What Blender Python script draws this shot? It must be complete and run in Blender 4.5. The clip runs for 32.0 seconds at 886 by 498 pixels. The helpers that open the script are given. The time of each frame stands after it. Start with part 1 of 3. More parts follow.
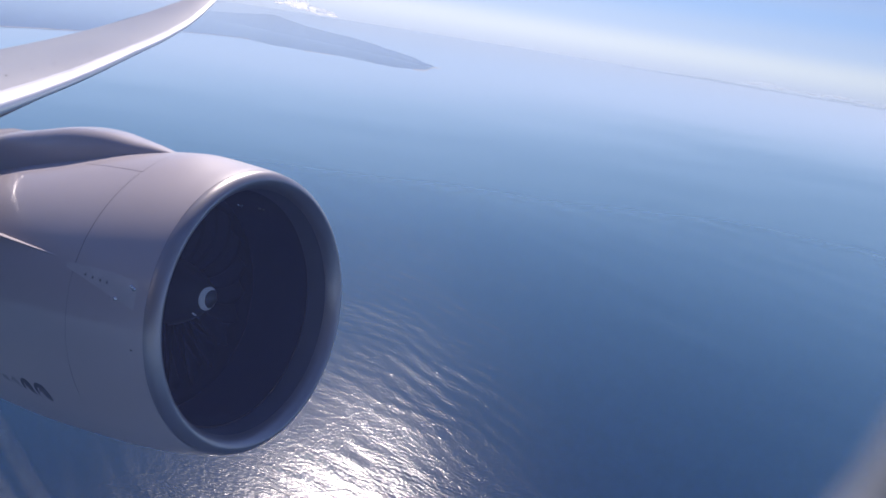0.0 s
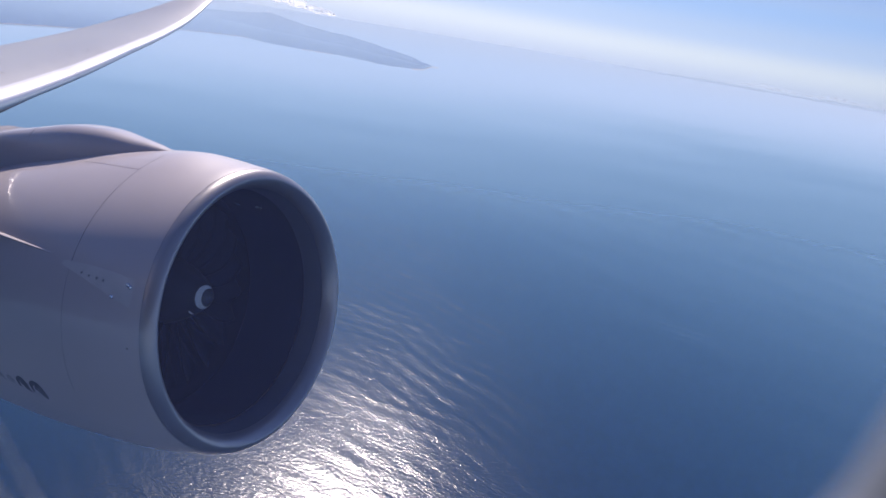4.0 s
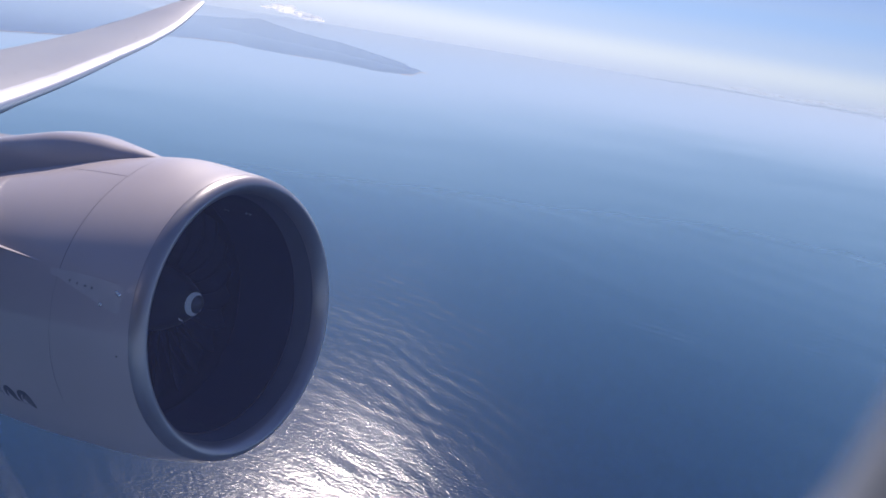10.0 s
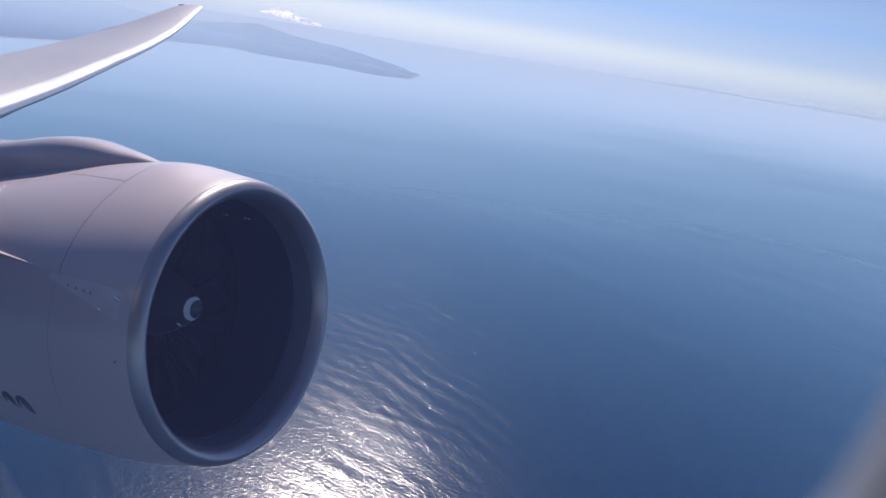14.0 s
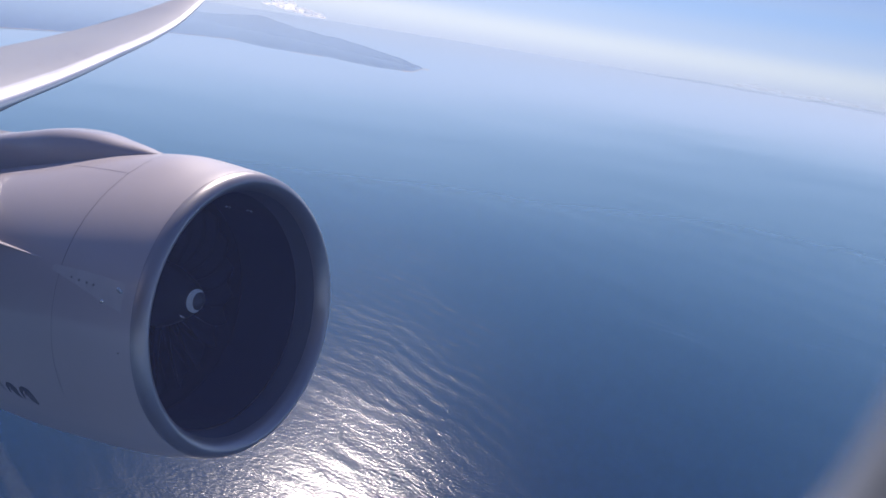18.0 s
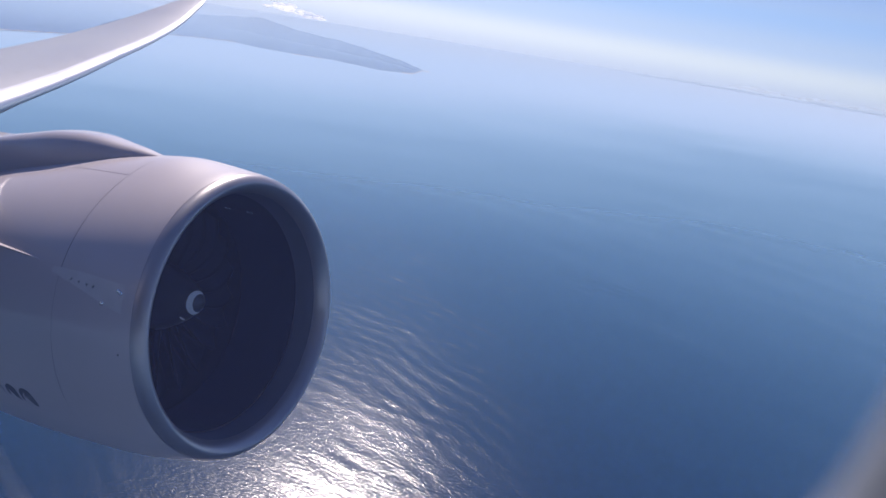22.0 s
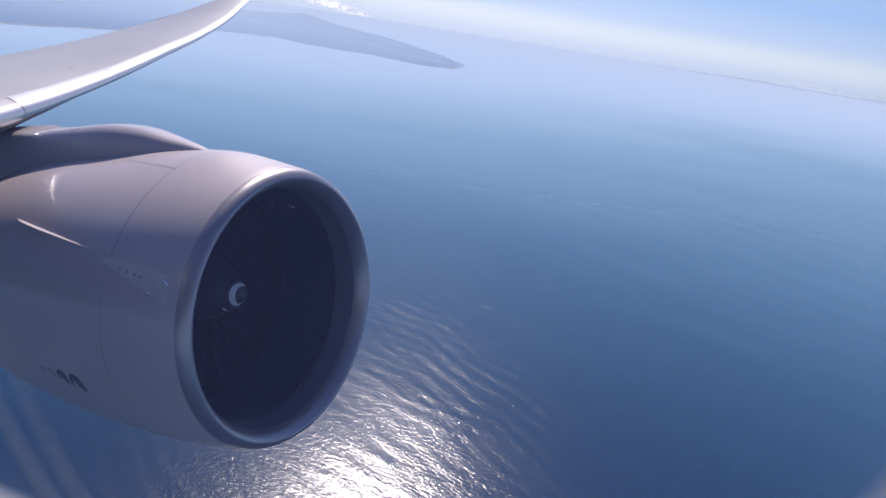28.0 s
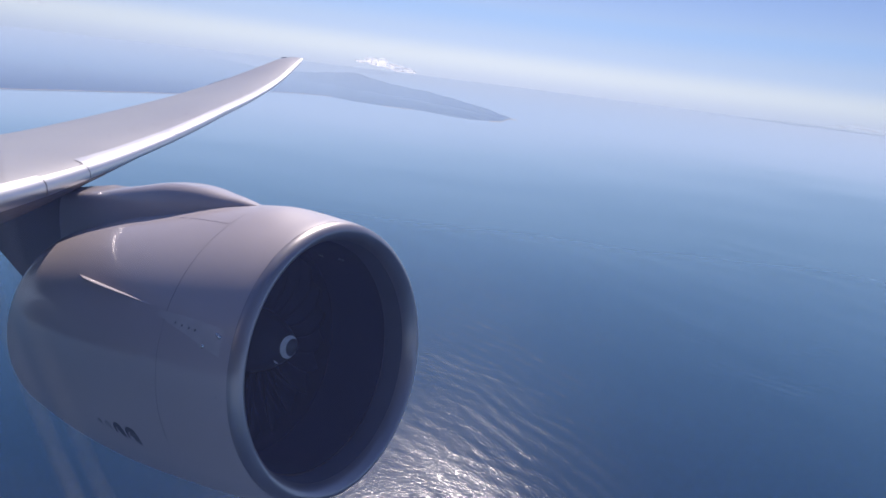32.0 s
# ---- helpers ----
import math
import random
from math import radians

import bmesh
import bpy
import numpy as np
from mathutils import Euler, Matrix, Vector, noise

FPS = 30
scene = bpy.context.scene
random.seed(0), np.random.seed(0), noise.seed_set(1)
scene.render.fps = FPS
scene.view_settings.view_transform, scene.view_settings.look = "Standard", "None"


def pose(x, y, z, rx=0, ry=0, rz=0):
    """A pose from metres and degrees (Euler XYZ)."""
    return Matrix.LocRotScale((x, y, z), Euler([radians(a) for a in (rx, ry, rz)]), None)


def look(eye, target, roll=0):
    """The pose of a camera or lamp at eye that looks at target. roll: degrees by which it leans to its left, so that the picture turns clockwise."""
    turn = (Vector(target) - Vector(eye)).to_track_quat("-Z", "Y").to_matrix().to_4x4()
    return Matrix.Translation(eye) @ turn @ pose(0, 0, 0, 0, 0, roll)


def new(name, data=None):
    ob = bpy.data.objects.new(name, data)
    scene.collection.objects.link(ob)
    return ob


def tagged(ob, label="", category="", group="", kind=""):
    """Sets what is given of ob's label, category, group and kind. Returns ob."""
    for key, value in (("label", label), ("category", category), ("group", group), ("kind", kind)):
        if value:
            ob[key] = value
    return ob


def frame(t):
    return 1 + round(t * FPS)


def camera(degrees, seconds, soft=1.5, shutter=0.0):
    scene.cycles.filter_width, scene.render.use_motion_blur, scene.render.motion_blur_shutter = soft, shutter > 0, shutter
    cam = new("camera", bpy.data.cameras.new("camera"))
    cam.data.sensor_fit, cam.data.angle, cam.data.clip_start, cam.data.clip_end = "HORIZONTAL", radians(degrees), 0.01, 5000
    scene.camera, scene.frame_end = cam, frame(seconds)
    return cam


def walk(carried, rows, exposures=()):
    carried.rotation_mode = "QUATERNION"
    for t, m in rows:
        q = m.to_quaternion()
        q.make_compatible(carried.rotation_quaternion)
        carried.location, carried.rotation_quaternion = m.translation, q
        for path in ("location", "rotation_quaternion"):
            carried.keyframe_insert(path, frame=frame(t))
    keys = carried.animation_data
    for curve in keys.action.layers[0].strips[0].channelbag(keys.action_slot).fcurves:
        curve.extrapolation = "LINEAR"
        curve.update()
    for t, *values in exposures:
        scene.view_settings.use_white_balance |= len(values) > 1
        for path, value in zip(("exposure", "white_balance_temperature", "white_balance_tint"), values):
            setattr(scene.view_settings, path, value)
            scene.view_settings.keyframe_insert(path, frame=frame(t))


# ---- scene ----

# ================= camera and its way =================
cam = camera(64.3, 32.0)
cam.data.dof.use_dof = True
cam.data.dof.focus_distance = 11.0
cam.data.dof.aperture_fstop = 6.0
EYE = (0.0, 0.0, 100.0)

# seconds, heading, tilt, lean (degrees)
PATH = """
0,-6.43,-18.33,8.84;0.5,-6.47,-18.24,8.76;1,-6.45,-17.93,8.90;1.5,-6.49,-17.59,8.94;2,-6.61,-17.82,9.05;2.5,-6.65,-18.00,9.11;
4.5,-6.69,-18.37,9.19;5,-6.71,-18.37,8.91;5.5,-6.71,-18.14,8.83;6,-6.95,-17.97,8.23;6.5,-7.22,-17.74,8.65;7,-7.32,-17.78,8.61;
7.5,-7.38,-17.73,8.80;8,-7.40,-17.80,8.76;8.5,-7.39,-17.78,8.93;9,-7.42,-17.90,8.76;9.5,-7.40,-17.87,8.88;10,-7.41,-17.81,9.01;
10.5,-7.33,-17.89,8.99;11,-7.31,-17.90,8.82;11.5,-7.28,-17.67,8.69;12,-7.24,-17.42,8.97;12.5,-7.31,-17.68,8.82;13,-7.32,-17.70,8.76;
13.5,-7.39,-17.57,8.88;14,-7.46,-17.51,8.78;14.5,-7.55,-17.61,8.73;16.5,-7.49,-17.74,8.79;17,-7.44,-18.01,8.91;17.5,-7.41,-18.25,9.07;
18,-7.34,-18.09,8.96;18.5,-7.31,-18.16,8.96;19,-7.24,-18.22,9.00;19.5,-7.24,-18.28,9.03;20,-7.29,-18.33,8.82;20.5,-7.23,-18.12,9.00;
21,-7.25,-18.13,8.94;21.5,-7.23,-18.03,9.01;22,-7.32,-17.94,8.97;22.5,-7.84,-17.79,9.15;23,-8.51,-17.62,9.41;23.5,-7.87,-17.48,9.54;
24,-6.17,-17.82,9.07;24.5,-4.79,-18.02,9.54;25,-4.03,-17.82,9.78;25.5,-3.21,-17.27,10.30;27.5,-3.84,-18.65,8.89;28,-4.07,-18.77,8.76;
28.5,-3.22,-18.33,7.68;29,-2.00,-18.21,6.90;29.5,-1.08,-18.04,5.73;30,-0.46,-16.78,6.76;30.5,0.12,-16.20,6.14;31,0.48,-16.21,6.34;
31.5,0.35,-15.85,6.23;32,0.56,-15.17,6.72
"""


# the aircraft's attitude over the sea, on top of its own axes
BANK = Matrix.Translation(EYE) @ Matrix.Rotation(radians(0.5), 4, "X") @ Matrix.Rotation(radians(-0.4), 4, "Y") @ Matrix.Translation(-Vector(EYE))


def eye_pose(yaw, pitch, lean):
    return BANK @ pose(*EYE, 0, 0, yaw) @ pose(0, 0, 0, 90 + pitch) @ pose(0, 0, 0, 0, 0, lean)


ROWS = [[float(v) for v in r.split(",")] for r in PATH.replace("\n", "").split(";") if r.strip()]
walk(cam, [(r[0], eye_pose(*r[1:])) for r in ROWS], exposures=[(t, e + 0.02, 6160, 20) for t, e in ((0.0, 0.24), (6.0, 0.21), (10.0, 0.22), (14.0, 0.15), (18.0, 0.20), (24.0, 0.24), (28.0, 0.20), (30.0, 0.16), (32.0, 0.12))])

# ================= world, sun =================
SUN_EL, SUN_AZ = 45.8, -1.7
world = bpy.data.worlds.new("world")
scene.world = world
world.use_nodes = True
wn = world.node_tree
wn.nodes.clear()
w_out = wn.nodes.new("ShaderNodeOutputWorld")
w_bg = wn.nodes.new("ShaderNodeBackground")
w_sky = wn.nodes.new("ShaderNodeTexSky")
w_sky.sky_type = "NISHITA"
w_sky.sun_disc = False
w_sky.sun_elevation = radians(SUN_EL)
w_sky.sun_rotation = radians(SUN_AZ)
w_sky.altitude = 1200
w_sky.air_density = 1.0
w_sky.dust_density = 0.6
w_sky.ozone_density = 3.0
w_tc = wn.nodes.new("ShaderNodeTexCoord")
w_max = wn.nodes.new("ShaderNodeVectorMath")
w_max.operation = "MAXIMUM"
w_max.inputs[1].default_value = (-2, -2, 0.085)
wn.links.new(w_tc.outputs["Generated"], w_max.inputs[0])
wn.links.new(w_max.outputs[0], w_sky.inputs["Vector"])
w_tint = wn.nodes.new("ShaderNodeVectorMath")
w_tint.operation = "MULTIPLY"
# pale haze low over the horizon, all round
w_sep = wn.nodes.new("ShaderNodeSeparateXYZ")
wn.links.new(w_tc.outputs["Generated"], w_sep.inputs[0])
w_el = wn.nodes.new("ShaderNodeMapRange")
w_el.inputs["From Min"].default_value = -0.03
w_el.inputs["From Max"].default_value = 0.09
wn.links.new(w_sep.outputs["Z"], w_el.inputs["Value"])
w_ramp = wn.nodes.new("ShaderNodeValToRGB")
w_ramp.color_ramp.interpolation = "EASE"
SKY_TINTS = [(0.08, (1.28, 1.08, 1.03)), (0.32, (1.60, 1.30, 1.09)), (0.56, (1.15, 1.07, 1.095)), (0.86, (0.90, 0.96, 1.12)), (1.0, (0.94, 0.95, 1.08))]
while len(w_ramp.color_ramp.elements) < len(SKY_TINTS):
    w_ramp.color_ramp.elements.new(0.5)
for e, (p_, c_) in zip(w_ramp.color_ramp.elements, SKY_TINTS):
    e.position = p_
    e.color = (*c_, 1)
wn.links.new(w_el.outputs[0], w_ramp.inputs["Fac"])
wn.links.new(w_ramp.outputs["Color"], w_tint.inputs[1])
wn.links.new(w_sky.outputs[0], w_tint.inputs[0])
wn.links.new(w_tint.outputs[0], w_bg.inputs["Color"])
w_bg.inputs["Strength"].default_value = 0.076
wn.links.new(w_bg.outputs[0], w_out.inputs["Surface"])

sun_data = bpy.data.lights.new("sun", "SUN")
sun_data.energy = 4.7
sun_data.angle = radians(0.6)
sun_data.color = (1.0, 0.89, 0.74)
sun = new("sun", sun_data)
_az, _el = radians(SUN_AZ), radians(SUN_EL)
sun_dir = Vector((math.sin(_az) * math.cos(_el), math.cos(_az) * math.cos(_el), math.sin(_el)))
sun.matrix_world = look(Vector((0, 0, 160)) + sun_dir * 50, (0, 0, 160))


# ================= materials =================
def node_mat(name):
    m = bpy.data.materials.new(name)
    m.use_nodes = True
    nt = m.node_tree
    return m, nt, nt.nodes["Principled BSDF"], nt.nodes["Material Output"]


def nz(nt, scale, detail=4.0, rough=0.55, stretch=None, rot=(0, 0, 0)):
    """A noise texture in object space."""
    n = nt.nodes.new("ShaderNodeTexNoise")
    n.inputs["Scale"].default_value = scale
    n.inputs["Detail"].default_value = detail
    n.inputs["Roughness"].default_value = rough
    tc = nt.nodes.new("ShaderNodeTexCoord")
    src = tc.outputs["Object"]
    if stretch:
        mp = nt.nodes.new("ShaderNodeMapping")
        mp.vector_type = "TEXTURE"
        mp.inputs["Scale"].default_value = [1 / q for q in stretch]
        mp.inputs["Rotation"].default_value = rot
        nt.links.new(src, mp.inputs["Vector"])
        src = mp.outputs[0]
    nt.links.new(src, n.inputs["Vector"])
    return n.outputs["Fac"]


def ramp(nt, fac, stops):
    r = nt.nodes.new("ShaderNodeValToRGB")
    el = r.color_ramp.elements
    while len(el) < len(stops):
        el.new(0.5)
    for e, (p, c) in zip(el, stops):
        e.position = p
        e.color = (*c, 1) if len(c) == 3 else c
    nt.links.new(fac, r.inputs["Fac"])
    return r.outputs["Color"]


def math_node(nt, op, a, b):
    n = nt.nodes.new("ShaderNodeMath")
    n.operation = op
    for i, v in enumerate((a, b)):
        if isinstance(v, (int, float)):
            n.inputs[i].default_value = v
        else:
            nt.links.new(v, n.inputs[i])
    return n.outputs[0]


def bump(nt, bsdf, height, strength, dist, prev=None):
    b = nt.nodes.new("ShaderNodeBump")
    b.inputs["Strength"].default_value = strength
    b.inputs["Distance"].default_value = dist
    nt.links.new(height, b.inputs["Height"])
    if prev is not None:
        nt.links.new(prev, b.inputs["Normal"])
    if bsdf is not None:
        nt.links.new(b.outputs[0], bsdf.inputs["Normal"])
    return b.outputs[0]


def surface(name, c1, c2, rough=0.45, metal=0.0, scale=2.0, streak=None, bump_s=0.05, rough2=0.1, coat=0.0, coat_rough=0.07):
    """A paint, metal or plastic with grain and wear at two scales."""
    m, nt, b, _ = node_mat(name)
    big = nz(nt, scale, 5, 0.6, stretch=streak)
    fine = nz(nt, scale * 22, 3, 0.6, stretch=streak)
    f = math_node(nt, "ADD", math_node(nt, "MULTIPLY", big, 0.7), math_node(nt, "MULTIPLY", fine, 0.3))
    nt.links.new(ramp(nt, f, [(0.3, c1), (0.7, c2)]), b.inputs["Base Color"])
    rr = math_node(nt, "ADD", math_node(nt, "MULTIPLY", big, rough2 * 2), rough - rough2)
    nt.links.new(rr, b.inputs["Roughness"])
    b.inputs["Metallic"].default_value = metal
    b.inputs["Coat Weight"].default_value = coat
    b.inputs["Coat Roughness"].default_value = coat_rough
    if bump_s:
        bump(nt, b, fine, bump_s, 0.002)
    return m


NACELLE = surface("nacelle_paint", (0.50, 0.442, 0.447), (0.575, 0.512, 0.515), 0.48, 0.0, 0.9, (0.35, 1, 1), 0.03, 0.06, 0.5, 0.085)
PYLON = surface("pylon_paint", (0.43, 0.385, 0.39), (0.49, 0.44, 0.445), 0.45, 0.0, 1.1, (0.4, 1, 1), 0.03, 0.06, 0.7, 0.08)
# throat and liner step darker inward: the intake's shade is put into their colours
THROAT = surface("shaded_throat_paint", (0.15, 0.16, 0.195), (0.19, 0.20, 0.24), 0.36, 0.3, 3.0, None, 0.04)
LIP = surface("lip_metal", (0.35, 0.325, 0.333), (0.43, 0.405, 0.41), 0.36, 0.65, 2.5, None, 0.04, 0.06)
# near-black blue: deep shade and the sea's reflection painted into the lining
LINER = surface("shaded_acoustic_liner", (0.026, 0.033, 0.052), (0.040, 0.048, 0.072), 0.40, 0.0, 3.0, None, 0.1)
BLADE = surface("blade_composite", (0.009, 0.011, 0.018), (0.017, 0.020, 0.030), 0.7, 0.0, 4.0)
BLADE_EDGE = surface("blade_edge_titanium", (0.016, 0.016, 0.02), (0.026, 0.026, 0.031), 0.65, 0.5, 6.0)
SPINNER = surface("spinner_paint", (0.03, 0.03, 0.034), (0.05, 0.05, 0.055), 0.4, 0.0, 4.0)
WHITE_MARK = surface("white_mark_paint", (0.74, 0.74, 0.74), (0.82, 0.82, 0.82), 0.45, 0.0, 6.0)
SEAM = surface("seam_sealant", (0.05, 0.05, 0.055), (0.08, 0.08, 0.085), 0.7, 0.0, 9.0)
GREY_MARK = surface("grey_mark", (0.20, 0.19, 0.20), (0.26, 0.25, 0.25), 0.5, 0.0, 9.0)
DECAL = surface("dark_decal", (0.07, 0.066, 0.085), (0.12, 0.11, 0.13), 0.5, 0.0, 9.0)
PALE_PAINT = surface("pale_wedge_paint", (0.52, 0.49, 0.48), (0.66, 0.62, 0.61), 0.32, 0.0, 4.5, None, 0.04, 0.06, 0.3)
STEEL = surface("bare_steel", (0.75, 0.75, 0.75), (0.85, 0.85, 0.85), 0.2, 1.0, 9.0)
WING = surface("wing_paint", (0.33, 0.32, 0.325), (0.45, 0.44, 0.435), 0.42, 0.0, 0.35, (1, 0.4, 1), 0.03, 0.08, 0.1)
SLAT = surface("slat_aluminium", (0.48, 0.48, 0.49), (0.57, 0.57, 0.58), 0.33, 0.7, 0.8, (1, 0.3, 1), 0.02, 0.06)
# pylon colour darkened for the aft end: the wing's shade is painted in
AFT = surface("shaded_pylon_paint", (0.14, 0.113, 0.118), (0.18, 0.148, 0.152), 0.45, 0.15, 1.5, (0.5, 1, 1), 0.04)
# wing grey darkened for the lower skin: its shade is painted in
UNDER = surface("underwing_shaded_paint", (0.10, 0.086, 0.088), (0.13, 0.113, 0.115), 0.5, 0.0, 0.5, (1, 0.4, 1), 0.03)
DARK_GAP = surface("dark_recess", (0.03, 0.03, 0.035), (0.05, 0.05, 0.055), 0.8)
BEAD = surface("pale_acrylic_edge", (0.42, 0.43, 0.43), (0.52, 0.53, 0.53), 0.3, 0.0, 12.0)
CABIN = surface("cabin_plastic", (0.135, 0.155, 0.19), (0.165, 0.185, 0.225), 0.55, 0.0, 12.0)


def sea_material():
    """Deep water with wind chop and fine ripples that break up the sun."""
    m, nt, b, _ = node_mat("sea_water")
    patch = nz(nt, 0.004, 4, 0.55, stretch=(1, 1.6, 1))
    nt.links.new(ramp(nt, patch, [(0.3, (0.0004, 0.008, 0.030)), (0.7, (0.0008, 0.013, 0.044))]), b.inputs["Base Color"])
    slick = nz(nt, 0.012, 5, 0.6, stretch=(0.35, 1.4, 1), rot=(0, 0, radians(-25)))
    # far off the ripples are too small to be told apart and become plain gloss
    tc = nt.nodes.new("ShaderNodeTexCoord")
    ln = nt.nodes.new("ShaderNodeVectorMath")
    ln.operation = "LENGTH"
    nt.links.new(tc.outputs["Object"], ln.inputs[0])
    far = nt.nodes.new("ShaderNodeMapRange")
    far.inputs["From Min"].default_value = 200
    far.inputs["From Max"].default_value = 520
    nt.links.new(ln.outputs["Value"], far.inputs["Value"])
    gloss = math_node(nt, "ADD", math_node(nt, "MULTIPLY", slick, 0.06), math_node(nt, "MULTIPLY", far.outputs[0], 0.04))
    nt.links.new(math_node(nt, "ADD", gloss, 0.15), b.inputs["Roughness"])
    b.inputs["IOR"].default_value = 1.39
    near = math_node(nt, "SUBTRACT", 1.0, far.outputs[0])
    chop = nz(nt, 1.2, 3, 0.60, stretch=(0.55, 1.0, 1), rot=(0, 0, radians(-42)))
    ripple = nz(nt, 2.8, 2, 0.6)
    n1 = bump(nt, None, math_node(nt, "MULTIPLY", chop, near), 1.0, 0.088)
    bump(nt, b, math_node(nt, "MULTIPLY", ripple, near), 1.0, 0.014, n1)
    return m


SEA = sea_material()


def hazy(name, c1, c2, clear, scale, rough=0.9, air=0.0):
    """Far land or cloud, the veil of air put into its material: the light behind shows through."""
    m, nt, b, out = node_mat(name)
    nt.links.new(ramp(nt, nz(nt, scale, 6, 0.65), [(0.35, c1), (0.65, c2)]), b.inputs["Base Color"])
    b.inputs["Roughness"].default_value = rough
    b.inputs["Specular IOR Level"].default_value = 0.1
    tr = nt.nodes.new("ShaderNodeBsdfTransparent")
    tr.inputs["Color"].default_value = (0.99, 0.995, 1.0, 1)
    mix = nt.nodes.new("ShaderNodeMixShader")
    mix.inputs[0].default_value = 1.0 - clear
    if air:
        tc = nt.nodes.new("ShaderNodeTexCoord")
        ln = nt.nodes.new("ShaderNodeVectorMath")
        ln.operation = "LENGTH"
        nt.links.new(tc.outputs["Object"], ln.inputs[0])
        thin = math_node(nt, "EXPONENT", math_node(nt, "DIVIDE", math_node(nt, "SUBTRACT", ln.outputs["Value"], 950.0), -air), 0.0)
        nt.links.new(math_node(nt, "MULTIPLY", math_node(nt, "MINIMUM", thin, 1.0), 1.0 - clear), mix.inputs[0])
    nt.links.new(tr.outputs[0], mix.inputs[1])
    nt.links.new(b.outputs[0], mix.inputs[2])
    nt.links.new(mix.outputs[0], out.inputs["Surface"])
    return m


# land and far coast: the blue of the air between is put into their colours
LAND = hazy("haze_blue_woodland", (0.026, 0.085, 0.25), (0.042, 0.112, 0.29), 0.61, 0.02, air=620.0)
SAND = hazy("beach_sand", (0.56, 0.58, 0.60), (0.66, 0.67, 0.68), 0.35, 0.05)
SURF = hazy("white_surf", (0.66, 0.70, 0.74), (0.78, 0.82, 0.86), 0.35, 0.3)
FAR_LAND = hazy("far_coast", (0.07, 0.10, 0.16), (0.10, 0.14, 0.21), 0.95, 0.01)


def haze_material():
    """Air haze put into a sheet's colour and opacity: it thickens with distance towards the horizon."""
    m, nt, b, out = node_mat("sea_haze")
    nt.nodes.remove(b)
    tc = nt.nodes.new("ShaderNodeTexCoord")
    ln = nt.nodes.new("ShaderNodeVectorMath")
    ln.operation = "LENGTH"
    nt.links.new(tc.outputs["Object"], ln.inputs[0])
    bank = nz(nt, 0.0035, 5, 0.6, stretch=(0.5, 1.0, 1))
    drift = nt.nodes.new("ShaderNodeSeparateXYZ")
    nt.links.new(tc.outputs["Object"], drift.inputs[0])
    # thinner away from the sun: the brighter haze on its side is painted in
    off_sun_range = nt.nodes.new("ShaderNodeMapRange")
    off_sun_range.inputs["From Min"].default_value = 300
    off_sun_range.inputs["From Max"].default_value = 900
    off_sun_range.inputs["To Max"].default_value = -0.62
    nt.links.new(ln.outputs["Value"], off_sun_range.inputs["Value"])
    off_sun = math_node(nt, "MULTIPLY", math_node(nt, "MAXIMUM", math_node(nt, "DIVIDE", drift.outputs["X"], ln.outputs["Value"]), -0.12), off_sun_range.outputs[0])
    grain = math_node(nt, "ADD", math_node(nt, "MULTIPLY", bank, 0.42), off_sun)
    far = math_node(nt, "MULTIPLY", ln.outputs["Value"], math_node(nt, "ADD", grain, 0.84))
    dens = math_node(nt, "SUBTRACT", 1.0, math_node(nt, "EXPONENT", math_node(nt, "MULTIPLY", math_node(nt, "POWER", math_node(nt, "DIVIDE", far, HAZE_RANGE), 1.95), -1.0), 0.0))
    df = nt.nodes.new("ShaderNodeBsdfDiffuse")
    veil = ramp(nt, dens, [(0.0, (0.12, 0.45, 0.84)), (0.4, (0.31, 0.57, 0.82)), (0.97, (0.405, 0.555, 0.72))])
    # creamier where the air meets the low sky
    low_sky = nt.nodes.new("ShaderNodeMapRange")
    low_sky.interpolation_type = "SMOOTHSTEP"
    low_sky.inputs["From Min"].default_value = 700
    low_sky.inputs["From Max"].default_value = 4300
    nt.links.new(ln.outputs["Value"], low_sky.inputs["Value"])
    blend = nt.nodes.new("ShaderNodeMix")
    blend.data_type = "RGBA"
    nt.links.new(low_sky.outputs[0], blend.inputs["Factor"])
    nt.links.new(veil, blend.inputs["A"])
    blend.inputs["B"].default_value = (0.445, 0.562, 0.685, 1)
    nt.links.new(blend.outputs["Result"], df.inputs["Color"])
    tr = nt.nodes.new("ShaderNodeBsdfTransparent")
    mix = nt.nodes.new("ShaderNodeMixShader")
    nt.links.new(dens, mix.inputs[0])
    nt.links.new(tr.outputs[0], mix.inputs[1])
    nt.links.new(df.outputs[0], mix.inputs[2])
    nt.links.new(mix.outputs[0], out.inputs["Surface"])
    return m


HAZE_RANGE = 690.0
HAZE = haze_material()


